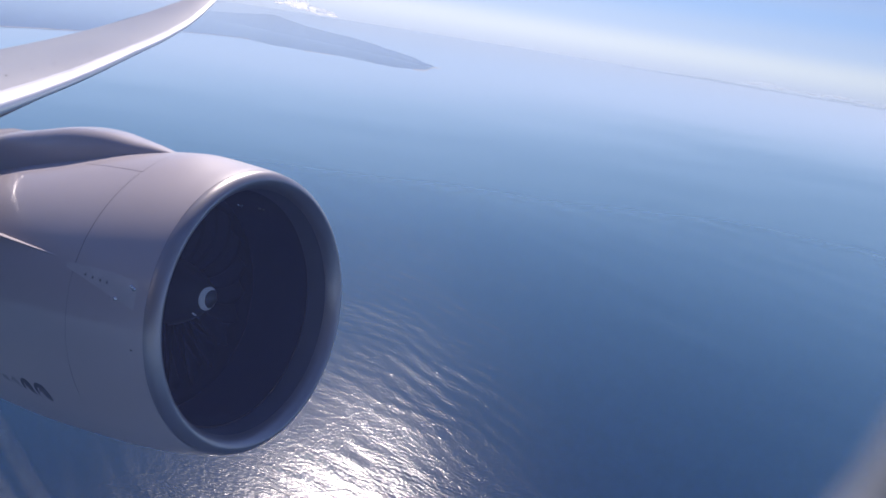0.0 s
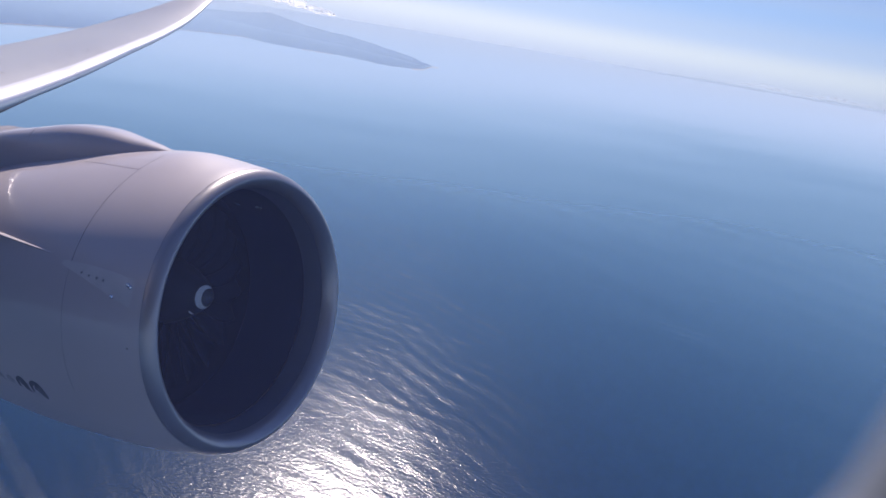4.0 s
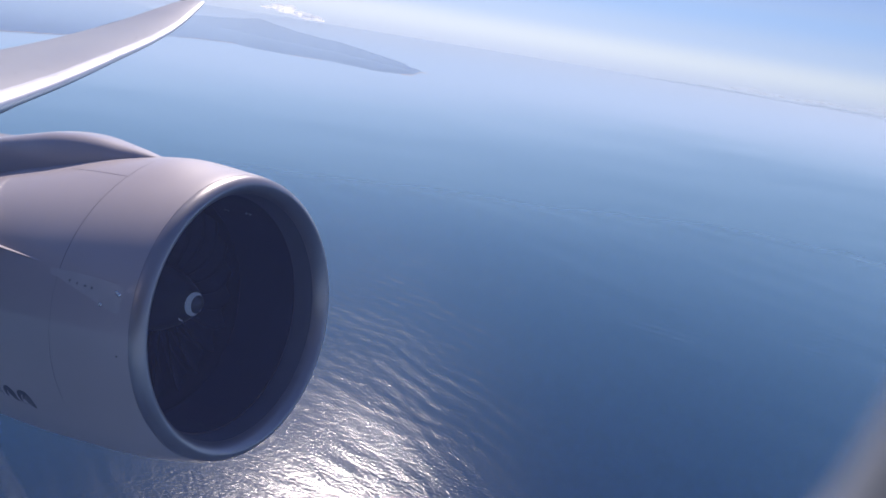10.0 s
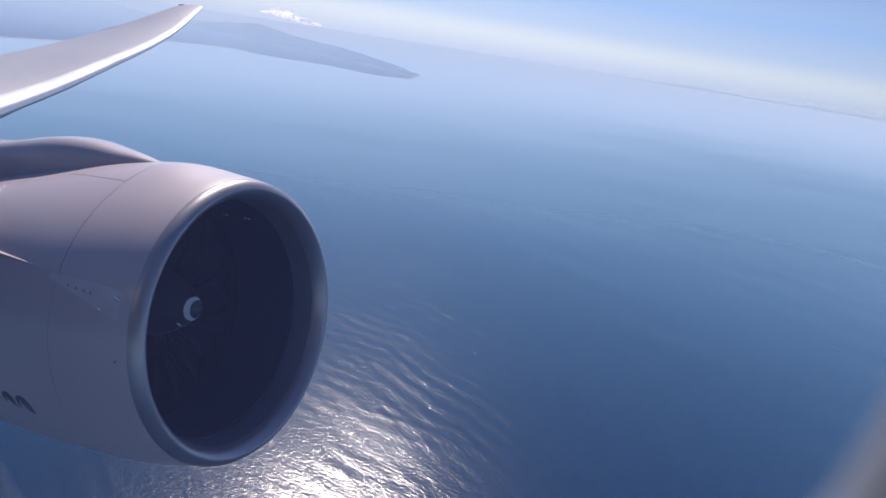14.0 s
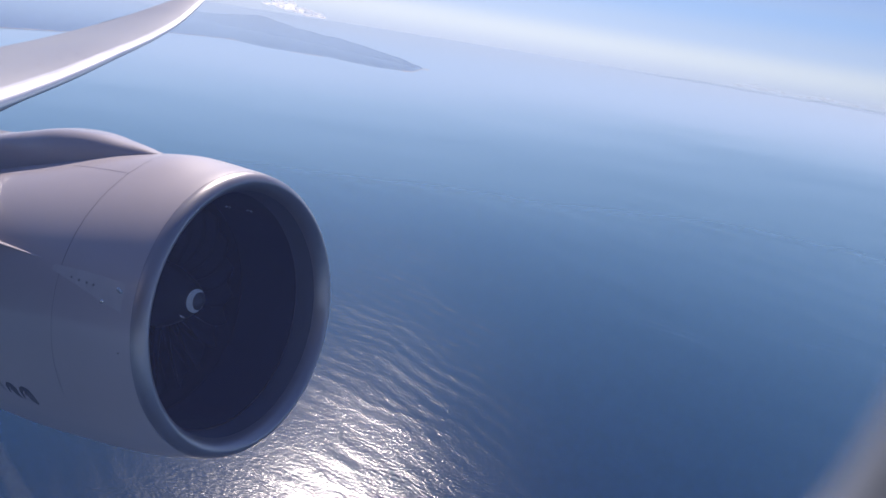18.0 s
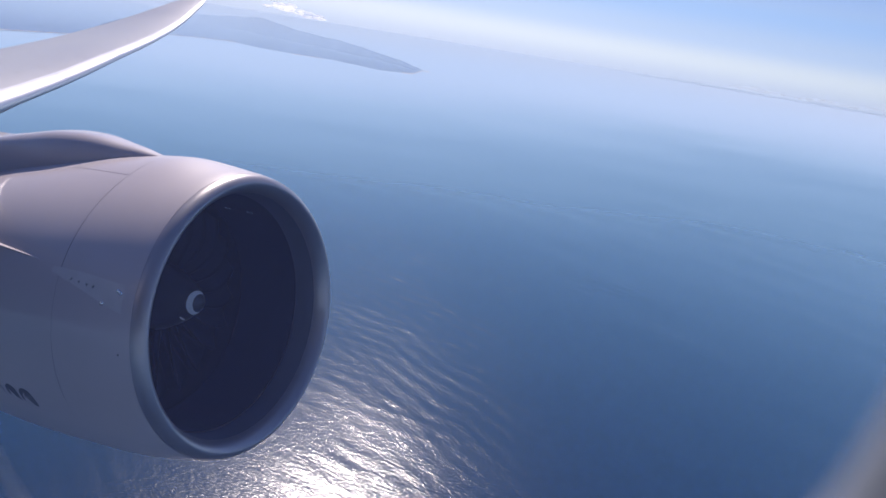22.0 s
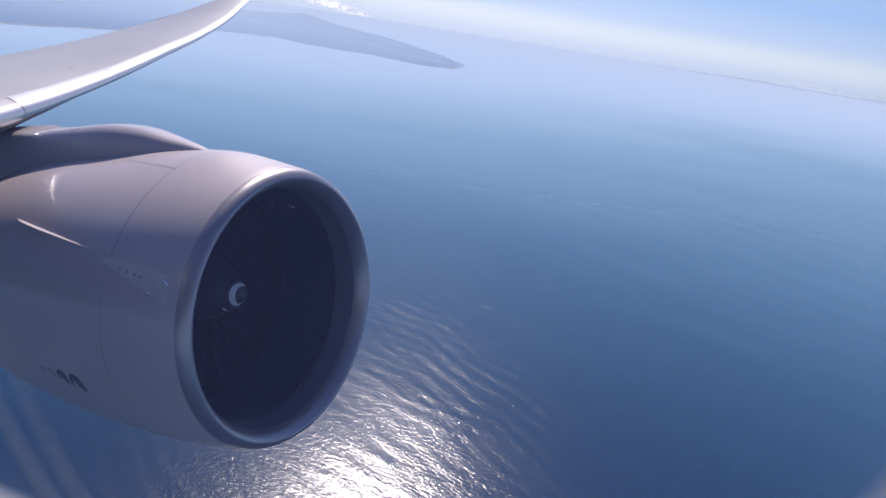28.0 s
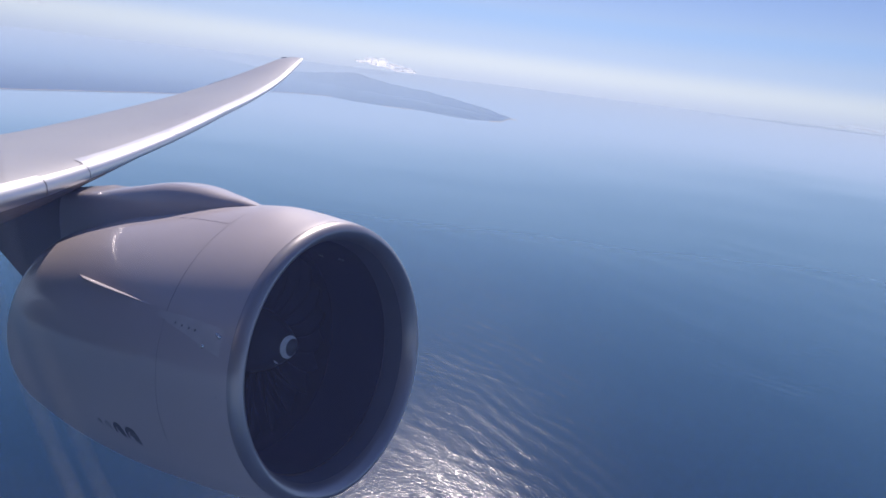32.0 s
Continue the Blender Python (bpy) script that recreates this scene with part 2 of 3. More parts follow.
def cloud_material(name, clear):
    """Vapour that the sun shines through."""
    m, nt, b, out = node_mat(name)
    b.inputs["Base Color"].default_value = (0.9, 0.9, 0.9, 1)
    b.inputs["Roughness"].default_value = 1.0
    b.inputs["Specular IOR Level"].default_value = 0.0
    tl = nt.nodes.new("ShaderNodeBsdfTranslucent")
    tl.inputs["Color"].default_value = (0.95, 0.95, 0.95, 1)
    m1 = nt.nodes.new("ShaderNodeMixShader")
    m1.inputs[0].default_value = 0.85
    tr = nt.nodes.new("ShaderNodeBsdfTransparent")
    m2 = nt.nodes.new("ShaderNodeMixShader")
    m2.inputs[0].default_value = clear
    nt.links.new(b.outputs[0], m1.inputs[1])
    nt.links.new(tl.outputs[0], m1.inputs[2])
    nt.links.new(m1.outputs[0], m2.inputs[1])
    nt.links.new(tr.outputs[0], m2.inputs[2])
    nt.links.new(m2.outputs[0], out.inputs["Surface"])
    return m


CLOUD = cloud_material("cloud_vapour", 0.55)
FAINT_CLOUD = cloud_material("thin_vapour", 0.95)


def pane_material():
    m, nt, b, out = node_mat("window_acrylic")
    nt.nodes.remove(b)
    tr = nt.nodes.new("ShaderNodeBsdfTransparent")
    tr.inputs["Color"].default_value = (0.97, 0.975, 0.985, 1)
    gl = nt.nodes.new("ShaderNodeBsdfGlossy")
    gl.inputs["Roughness"].default_value = 0.02
    mix = nt.nodes.new("ShaderNodeMixShader")
    mix.inputs[0].default_value = 0.02
    nt.links.new(tr.outputs[0], mix.inputs[1])
    nt.links.new(gl.outputs[0], mix.inputs[2])
    # veiling glare put into the pane as a faint blue glow of sunlight
    glare_veil = nt.nodes.new("ShaderNodeBsdfTranslucent")
    glare_veil.inputs["Color"].default_value = (0.32, 0.43, 1.0, 1)
    mix2 = nt.nodes.new("ShaderNodeMixShader")
    glare_share = math_node(nt, "ADD", math_node(nt, "MULTIPLY", nz(nt, 14, 3, 0.6), 0.012), 0.0092)
    nt.links.new(glare_share, mix2.inputs[0])
    nt.links.new(mix.outputs[0], mix2.inputs[1])
    nt.links.new(glare_veil.outputs[0], mix2.inputs[2])
    nt.links.new(mix2.outputs[0], out.inputs["Surface"])
    return m


PANE = pane_material()

# ================= mesh helpers =================
# aircraft axes: x ahead, y outboard, z up; origin at the middle of the engine's intake
AIR = BANK @ Matrix(((0.854376, 0.503909, -0.126955, -1.218845), (-0.489732, 0.862486, 0.127599, 8.626409),
              (0.173795, -0.046843, 0.983667, 95.970042), (0, 0, 0, 1)))
EYE_AIR = Vector((5.966, -7.015, 2.709))


def thing(name, m, label, category, group="", kind=""):
    ob = new(name)
    ob.empty_display_size = 0.2
    ob.matrix_world = m
    return tagged(ob, label, category, group, kind)


def mesh_from(name, verts, faces, material, smooth=True):
    me = bpy.data.meshes.new(name)
    me.from_pydata([tuple(v) for v in verts], [], faces)
    me.update()
    bm = bmesh.new()
    bm.from_mesh(me)
    bmesh.ops.recalc_face_normals(bm, faces=bm.faces)
    bm.to_mesh(me)
    bm.free()
    me.materials.append(material)
    if smooth:
        for p in me.polygons:
            p.use_smooth = True
    return me


def part_of(name, me, parent, label=""):
    ob = new(name, me)
    ob.parent = parent
    if label:
        tagged(ob, label)
    return ob


def grid_faces(rows, cols, close_c=False, close_r=False):
    out = []
    for i in range(rows if close_r else rows - 1):
        for j in range(cols if close_c else cols - 1):
            a, b = i, (i + 1) % rows
            c, d = j, (j + 1) % cols
            out.append((a * cols + c, b * cols + c, b * cols + d, a * cols + d))
    return out


def smooth_path(pts, n):
    """n points evenly along a Catmull-Rom curve through pts."""
    p = [np.array(q, float) for q in pts]
    p = [2 * p[0] - p[1]] + p + [2 * p[-1] - p[-2]]
    out = []
    for k in range(n):
        u = k / (n - 1) * (len(p) - 3)
        i = min(int(u), len(p) - 4)
        f = u - i
        a, b, c, d = p[i:i + 4]
        out.append(0.5 * (2 * b + (c - a) * f + (2 * a - 5 * b + 4 * c - d) * f * f + (3 * b - a - 3 * c + d) * f ** 3))
    return out


# nacelle: radius by distance behind the intake's foremost ring
OUTER = [(0.0, 1.755), (0.012, 1.782), (0.05, 1.828), (0.15, 1.871), (0.35, 1.914), (0.7, 1.963), (1.2, 1.992),
         (1.8, 1.995), (2.6, 1.985), (3.5, 1.928), (4.4, 1.815), (5.28, 1.655)]
OS = np.array([q[0] for q in OUTER])
OR = np.array([q[1] for q in OUTER])


def cubic_r(s):
    """Radius of the cowl at s, smoothly between the stations."""
    s = min(max(s, 0), OS[-1])
    m = np.gradient(OR, OS)
    i = min(int(np.searchsorted(OS, s, side="right")) - 1, len(OS) - 2)
    h = OS[i + 1] - OS[i]
    t = (s - OS[i]) / h
    return float((2 * t ** 3 - 3 * t * t + 1) * OR[i] + (t ** 3 - 2 * t * t + t) * h * m[i]
                 + (3 * t * t - 2 * t ** 3) * OR[i + 1] + (t ** 3 - t * t) * h * m[i + 1])


def sag(s):
    """The cowl's middle line sinks a little towards the back."""
    return -0.025 - 0.013 * max(s - 0.6, 0)


def crown(s, a):
    """The cowl stands a little higher on top, ahead of the pylon."""
    w = min(max((s - 0.35) / 0.75, 0), 1) * min(max((3.2 - s) / 1.4, 0), 1)
    return 0.065 * w * w * (3 - 2 * w) * max(math.sin(a), 0) ** 16


def on_cowl(s, deg, lift=0.0):
    a = radians(deg)
    r = cubic_r(s) + lift + crown(s, a)
    return Vector((-s, r * math.cos(a), r * math.sin(a) + sag(s)))


def lathe(profile, n=160, a0=0, a1=360, sink=True):
    """A turned surface from (s, r) pairs, whole or between two angles."""
    whole = a1 - a0 >= 360
    verts = []
    for s, r in profile:
        for k in range(n):
            a = radians(a0 + (a1 - a0) * k / (n if whole else n - 1))
            q = r + (crown(s, a) if sink and r > 1.75 else 0)
            verts.append((-s, q * math.cos(a), q * math.sin(a) + (sag(s) if sink else 0)))
    return verts, grid_faces(len(profile), n, close_c=whole)


# ================= sea and land =================
def polar_sheet(name, ranges, n, material, z=0.0):
    verts = [(r * math.sin(2 * math.pi * k / n), r * math.cos(2 * math.pi * k / n), z) for r in ranges for k in range(n)]
    faces = grid_faces(len(ranges), n, close_c=True)
    verts.append((0, 0, z))
    faces += [(len(verts) - 1, k, (k + 1) % n) for k in range(n)]
    return new(name, mesh_from(name, verts, faces, material))


def open_sea():
    """One sheet to the horizon, with long swell and short-crested wave trains raised on it where they can be told apart."""
    rnd = random.Random(41)
    rings = [20, 50, 80, 100] + [110 + 1.1 * k for k in range(220)] + [352 + 1.85 * k for k in range(265)] + [843 + 4 * k for k in range(75)] + [1150, 1300, 1500, 1800, 2300, 3000, 3800, 4900]
    turns = [-38 + 0.22 * k for k in range(378)] + [48 + (322 - 48) * k / 40 for k in range(41)]
    r, a = np.meshgrid(np.array(rings, float), np.radians(turns), indexing="ij")
    x, y = r * np.sin(a), r * np.cos(a)
    z = np.zeros_like(x)
    for k in range(32):
        long = 3.4 + 4.2 * rnd.random() if k < 26 else 22 + 26 * rnd.random()
        # the shortest are only told apart near by
        way = radians(46 + rnd.gauss(0, 19 if k < 26 else 22))
        steep = 0.0122 if k < 26 else 0.006
        num = 2 * math.pi / long
        reach = 330 if long < 5.2 else 780
        z += np.clip((reach - r) / 120 + 1, 0, 1) * steep / num * np.sin(num * (x * math.cos(way) + y * math.sin(way)) + rnd.uniform(0, 6.28))
    z *= np.clip((1150 - r) / 400, 0, 1) * (0.42 + 0.58 * np.clip((r - 150) / 150, 0, 1) + np.clip((r - 260) / 190, 0, 1.7))
    cols = len(turns)
    verts = np.stack([x, y, z], -1).reshape(-1, 3).tolist()
    faces = grid_faces(len(rings), cols, close_c=True)
    verts.append([0, 0, 0])
    faces += [(len(verts) - 1, k, (k + 1) % cols) for k in range(cols)]
    me = bpy.data.meshes.new("water")
    me.from_pydata(verts, [], [f[::-1] for f in faces])
    me.update()
    me.materials.append(SEA)
    me.polygons.foreach_set("use_smooth", [True] * len(me.polygons))
    return me


sea = tagged(new("water", open_sea()), "deep blue open sea with low swell and bright sun glint", "sea", kind="structure")


def lerp_table(x, table):
    xs, ys = [q[0] for q in table], [q[1] for q in table]
    return float(np.interp(x, xs, ys))


# the coast: nearest shore by bearing, and the crest's elevation seen from the eye
SHORE = [(-60, 900), (-40, 1000), (-33, 1060), (-27, 1143), (-22, 1225), (-17.6, 1440), (-15.7, 1500), (-13.7, 1540), (-11.6, 1560), (-9.5, 1480),
         (-6.9, 1455), (-4.3, 1450), (-0.6, 1370), (2.2, 1400), (3.0, 1540)]
CREST = [(-62, 8), (-40, 9), (-26, 12), (-20, 17), (-16.5, 22), (-13.7, 32), (-11.7, 39), (-10.2, 47), (-9.5, 49), (-8.9, 46), (-8.3, 42), (-6.4, 34.5), (-3.1, 29),
         (-0.8, 23), (1.5, 15), (2.6, 6), (3.0, 0.3)]
DEPTH = [(-62, 3500), (-34, 3300), (-26, 3000), (-20, 2000), (-16.5, 1000), (-13.7, 700), (-11.7, 580), (-9.6, 540), (-6.4, 450), (-3.1, 340), (-0.8, 310), (1.5, 190), (2.6, 90), (3.0, 25)]
POINT = 3.0


def headland():
    n, m = 300, 34
    verts = []
    for i in range(n):
        az = -62 + (62 + POINT) * i / (n - 1)
        r0, top, dep = lerp_table(az, SHORE), lerp_table(az, CREST), lerp_table(az, DEPTH)
        r0 += 9 * noise.noise(Vector((az * 1.7, 2.2, 0))) * min(1, (POINT - az) * 2)
        flat = min(1, max(0, (-14.0 - az) / 7))
        for j in range(m):
            v = (j / (m - 1)) ** (1 + 0.7 * flat)
            hump = math.sin(math.pi * v) ** 0.75
            low = 0.15 + 0.85 * math.sin(math.pi * min(1, max(0, v * 1.5 - 0.5))) ** 0.8
            h = top * (hump * (1 - flat) + low * flat * hump ** 0.3)
            h += (2.6 + 2.5 * flat) * noise.noise(Vector((az * 0.9, v * 5, 1.3))) * math.sin(math.pi * v) * min(1, top / 12)
            h += 0.9 * noise.noise(Vector((az * 4.0, v * 17, 3.3))) * math.sin(math.pi * v) * min(1, top / 10)
            r = r0 + v * dep
            a = radians(az + 0.6)
            verts.append((r * math.sin(a), r * math.cos(a), max(h, 0) + (2.4 if 0 < j < m - 1 else -1.0)))
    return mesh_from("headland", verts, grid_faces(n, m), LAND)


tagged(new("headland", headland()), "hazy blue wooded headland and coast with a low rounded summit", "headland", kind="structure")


def strip(name, table, width, material, z, a0, a1, jitter=3.0, n=160):
    verts = []
    for i in range(n):
        az = a0 + (a1 - a0) * i / (n - 1)
        r = lerp_table(az, table) + jitter * noise.noise(Vector((az * 2.3, 7, 0)))
        w = width * (0.6 + 0.8 * abs(noise.noise(Vector((az * 3.1, 3, 1)))))
        a = radians(az + 0.6)
        for q in (r - w / 2, r + w / 2):
            verts.append((q * math.sin(a), q * math.cos(a), z))
    return mesh_from(name, verts, grid_faces(n, 2), material)


tagged(new("beach", strip("beach", [(a, r + 2) for a, r in SHORE], 14, SAND, 2.9, -60, -11.2)), "long pale sand beach along the bay", "beach", kind="structure")


# added sheet just above the water that carries the painted distance haze
tagged(polar_sheet("haze_layer", [4894], 192, HAZE, 2.0), "flat sheet with bluish distance haze painted in, denser far off", "haze", kind="structure")


SURF_LINE = [(a, r - 3) for a, r in SHORE]
tagged(new("surf", strip("surf", SURF_LINE, 34, SURF, 2.6, 1.4, 3.5, 14.0, 60)), "white surf breaking round the point", "surf", kind="structure")
tagged(new("surf", strip("surf", SURF_LINE, 16, SURF, 2.3, -7.2, -4.8, 5.0, 60)), "thin white surf line under the cliffs", "surf", kind="structure")


def far_coast():
    verts = []
    n = 130
    for i in range(n):
        az = 16.5 + 43.5 * i / (n - 1)
        a = radians(az)
        h = 9 + 9 * (0.5 + noise.noise(Vector((az * 0.22, 1, 9)))) + 5 * noise.noise(Vector((az * 0.9, 4, 2)))
        h *= min(1, (az - 16.5) / 5)
        for r, z in ((4300, -1), (4450, h), (4600, -1)):
            verts.append((r * math.sin(a), r * math.cos(a), z))
    return mesh_from("far_coast", verts, grid_faces(n, 3), FAR_LAND)


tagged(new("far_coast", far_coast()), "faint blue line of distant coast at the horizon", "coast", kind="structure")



# ================= clouds =================
def cloud(name, az, el, rng, width, height, puffs, label, seed, droop=0.0, vapour=CLOUD, grid=0.085):
    """A small heap of vapour: many uneven puffs, flat below."""
    rnd = random.Random(seed)
    a, e = radians(az), radians(el)
    mid = Vector((rng * math.sin(a), rng * math.cos(a), EYE[2] + rng * math.tan(e)))
    side = Vector((math.cos(a), -math.sin(a), 0))
    bm = bmesh.new()
    for _ in range(puffs):
        t = rnd.uniform(-1, 1)
        env = (1 - t * t) ** 0.7
        size = height * rnd.uniform(0.16, 0.40) * (0.35 + env)
        p = mid + side * (t * width / 2) + Vector((0, 0, rnd.random() ** 1.5 * height * env * (0.8 if t < 0 else 0.45) + droop * t * height)) + Vector((0, rnd.uniform(-1, 1) * width * 0.12, 0))
        made = bmesh.ops.create_icosphere(bm, subdivisions=3, radius=size, matrix=Matrix.Translation(p) @ Matrix.Diagonal((1.5, 1.2, 0.75, 1)))
        for v in made["verts"]:
            v.co += (v.co - p) * 0.30 * noise.noise(v.co * (1.6 / size))
    me = bpy.data.meshes.new(name)
    bm.to_mesh(me)
    bm.free()
    me.materials.append(vapour)
    ob = new(name, me)
    fuse = ob.modifiers.new("fuse", "REMESH")
    fuse.mode = "VOXEL"
    fuse.voxel_size = height * grid
    fuse.use_smooth_shade = True
    return tagged(ob, label, "cloud", kind="structure")


cloud("cloud", -6.6, -0.85, 4200, 350, 42, 60, "small white fair-weather cloud over the headland", 3, -0.35)
cloud("cloud", -32.5, 0.6, 3900, 260, 40, 40, "small pale cloud far over the coast", 5, 0.0, FAINT_CLOUD, 0.10)
for k, (az, el, w, h) in enumerate(((28.6, -0.95, 300, 24), (33.5, -1.0, 380, 24), (37.5, -0.85, 280, 32), (42, -0.9, 400, 26))):
    cloud("cloud", az, el, 4400, w, h, 34, "low faint cloud bank along the horizon", 11 + k, 0.0, FAINT_CLOUD, 0.10)

# ================= engine =================
engine = thing("jet_engine", AIR, "large grey turbofan engine in a nacelle under the wing", "jet engine")


def profile_between(s0, s1, n):
    return [(s0 + (s1 - s0) * k / (n - 1), cubic_r(s0 + (s1 - s0) * k / (n - 1))) for k in range(n)]


lip_prof = [(s, cubic_r(s)) for s in (0.135, 0.11, 0.09, 0.06, 0.035, 0.018, 0.007)] + \
           [(0.0, 1.755), (0.006, 1.739), (0.02, 1.716), (0.045, 1.692), (0.08, 1.668), (0.11, 1.653), (0.15, 1.638), (0.20, 1.625)]
part_of("inlet_lip", mesh_from("inlet_lip", *lathe(lip_prof, 200), LIP), engine, "polished bare metal intake lip")
part_of("inlet_throat", mesh_from("inlet_throat", *lathe([(0.203, 1.624), (0.25, 1.615), (0.32, 1.606), (0.42, 1.601), (0.52, 1.60)], 200), THROAT), engine, "throat of the intake, shade put into its grey")
part_of("inlet_cowl", mesh_from("inlet_cowl", *lathe(profile_between(0.139, 1.224, 18), 200), NACELLE), engine)
part_of("fan_cowl", mesh_from("fan_cowl", *lathe(profile_between(1.2275, 3.1205, 22), 200), NACELLE), engine)
part_of("reverser_cowl", mesh_from("reverser_cowl", *lathe(profile_between(3.1225, 5.28, 24)
                                                   + [(5.28, 1.635), (4.7, 1.65), (4.0, 1.66)], 200), NACELLE), engine)
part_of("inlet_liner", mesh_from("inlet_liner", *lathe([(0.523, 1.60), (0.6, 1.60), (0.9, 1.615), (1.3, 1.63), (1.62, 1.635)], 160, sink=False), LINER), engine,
        "acoustic lining of the intake with shade put into its dark colour")
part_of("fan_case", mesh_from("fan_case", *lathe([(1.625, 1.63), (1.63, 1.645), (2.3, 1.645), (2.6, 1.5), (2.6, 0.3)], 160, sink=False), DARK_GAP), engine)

# fan
FAN_S = 1.75
FAN_Z = 0.06


def blade_mesh(front, name, mat):
    """A wide twisted blade; front: only the metal leading edge."""
    rows, cols = 12, 9
    verts = []
    for side in (1, -1):
        for i in range(rows):
            v = i / (rows - 1)
            r = 0.42 + (1.56 - 0.42) * v
            chord = 0.42 + 0.16 * math.sin(math.pi * v * 0.8)
            stag = radians(28 + 36 * v)
            lean = 0.10 * math.sin(math.pi * v) - 0.06 * v
            for j in range(cols):
                u = j / (cols - 1)
                if front:
                    u *= 0.09
                th = 0.022 * (1 - 0.6 * v) * (math.sin(math.pi * min(1, u * 1.0 + 0.02)) ** 0.6) + (0.0025 if front else 0)
                camber = 0.05 * math.sin(math.pi * u)
                cx = -(u - 0.5) * chord
                ax = cx * math.cos(stag) - (camber + side * th) * math.sin(stag)
                tg = cx * math.sin(stag) + (camber + side * th) * math.cos(stag) + lean
                sweep = -0.07 * math.sin(math.pi * v) + 0.06 * v
                phi = tg / r
                verts.append((ax - sweep, r * math.sin(phi), r * math.cos(phi)))
    f = grid_faces(rows, cols)
    off = rows * cols
    faces = f + [tuple(off + q for q in reversed(t)) for t in f]
    for i in range(rows - 1):
        faces.append((i * cols, (i + 1) * cols, off + (i + 1) * cols, off + i * cols))
        faces.append((i * cols + cols - 1, off + i * cols + cols - 1, off + (i + 1) * cols + cols - 1, (i + 1) * cols + cols - 1))
    return mesh_from(name, verts, faces, mat)


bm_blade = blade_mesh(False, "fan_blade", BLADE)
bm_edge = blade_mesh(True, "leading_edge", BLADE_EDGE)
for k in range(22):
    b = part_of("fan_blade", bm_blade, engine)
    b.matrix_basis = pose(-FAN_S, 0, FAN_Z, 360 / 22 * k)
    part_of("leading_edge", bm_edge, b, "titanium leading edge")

spin_prof = [(FAN_S - 0.88 + d, r) for d, r in ((0.0, 0.0005), (0.01, 0.04), (0.04, 0.085), (0.10, 0.145), (0.20, 0.22), (0.34, 0.305), (0.50, 0.385), (0.70, 0.46), (0.88, 0.50), (1.3, 0.50))]
spinner = part_of("spinner", mesh_from("spinner", *lathe(spin_prof, 96, sink=False), SPINNER), engine, "dark spinner cone")
spinner.location.z = FAN_Z


def spin_r(d):
    return lerp_table(d, [(s - FAN_S + 0.88, r) for s, r in spin_prof])


def swirl(name, a0, sweep, d0, d1, wide):
    """A stroke of white paint, thick in its middle, that winds outward on the spinner."""
    verts = []
    n = 44
    for i in range(n):
        v = i / (n - 1)
        ang = radians(a0 + sweep * v)
        d = d0 + (d1 - d0) * v
        w = wide * math.sin(math.pi * min(1, 0.06 + 0.90 * v)) ** 0.7 + 0.004
        for q in (-1, -0.33, 0.33, 1):
            dd = d + q * w
            r = spin_r(dd) + 0.003
            verts.append((-(FAN_S - 0.88 + dd) + 0.002, r * math.cos(ang), r * math.sin(ang)))
    return mesh_from(name, verts, grid_faces(n, 4), WHITE_MARK)


part_of("swirl_mark", swirl("swirl_mark", 48, 275, 0.08, 0.13, 0.027), spinner, "white painted swirl")
part_of("swirl_tail", swirl("swirl_tail", 226, 26, 0.255, 0.275, 0.010), spinner, "thin white end of the swirl")


# seams
def ribbon_on_cowl(name, pts, width, lift, mat, parent, n=40, label=""):
    """A narrow strip that follows the cowl through (s, degrees) points."""
    pp = smooth_path(pts, n)
    verts = []
    for i, q in enumerate(pp):
        p = on_cowl(q[0], q[1], lift)
        q2 = pp[min(i + 1, n - 1)]
        q1 = pp[max(i - 1, 0)]
        t = (on_cowl(q2[0], q2[1]) - on_cowl(q1[0], q1[1])).normalized()
        nrm = Vector((0, p.y, p.z)).normalized()
        side = t.cross(nrm).normalized() * width / 2
        verts += [p - side, p + side]
    return part_of(name, mesh_from(name, verts, grid_faces(n, 2), mat), parent, label)


ribbon_on_cowl("seam", [(1.226, a) for a in range(100, 160, 8)], 0.008, 0.001, SEAM, engine, 60)
ribbon_on_cowl("seam", [(1.226, a) for a in range(182, 262, 8)], 0.0025, 0.001, SEAM, engine, 60)
ribbon_on_cowl("seam", [(1.22, 111.8), (1.6, 110.4), (2.0, 108.9), (2.4, 107.4)], 0.009, 0.001, SEAM, engine)


# strake on the inboard side
def strake():
    base = smooth_path([(1.41, 151.8), (1.9, 149.7), (2.4, 147.5), (2.9, 145.2), (3.38, 142.8)], 30)
    verts = []
    for i, q in enumerate(base):
        v = i / 29
        h = 0.09 * min(1, v / 0.62) ** 1.1 * (1 if v < 0.86 else max(0.12, 1 - (v - 0.86) / 0.14))
        p0 = on_cowl(q[0], q[1], -0.01)
        nrm = Vector((0, p0.y, p0.z)).normalized()
        up = nrm.cross(Vector((1, 0, 0))).normalized()
        out = (nrm * 0.955 - up * 0.29).normalized()
        for w, k in ((0.016, 0), (0.011, 0.7), (0.003, 1.0), (-0.003, 1.0), (-0.011, 0.7), (-0.016, 0)):
            verts.append(p0 + out * h * k + up * w)
    return mesh_from("strake", verts, grid_faces(30, 6), NACELLE)


part_of("strake", strake(), engine, "thin vertical strake on the cowl")

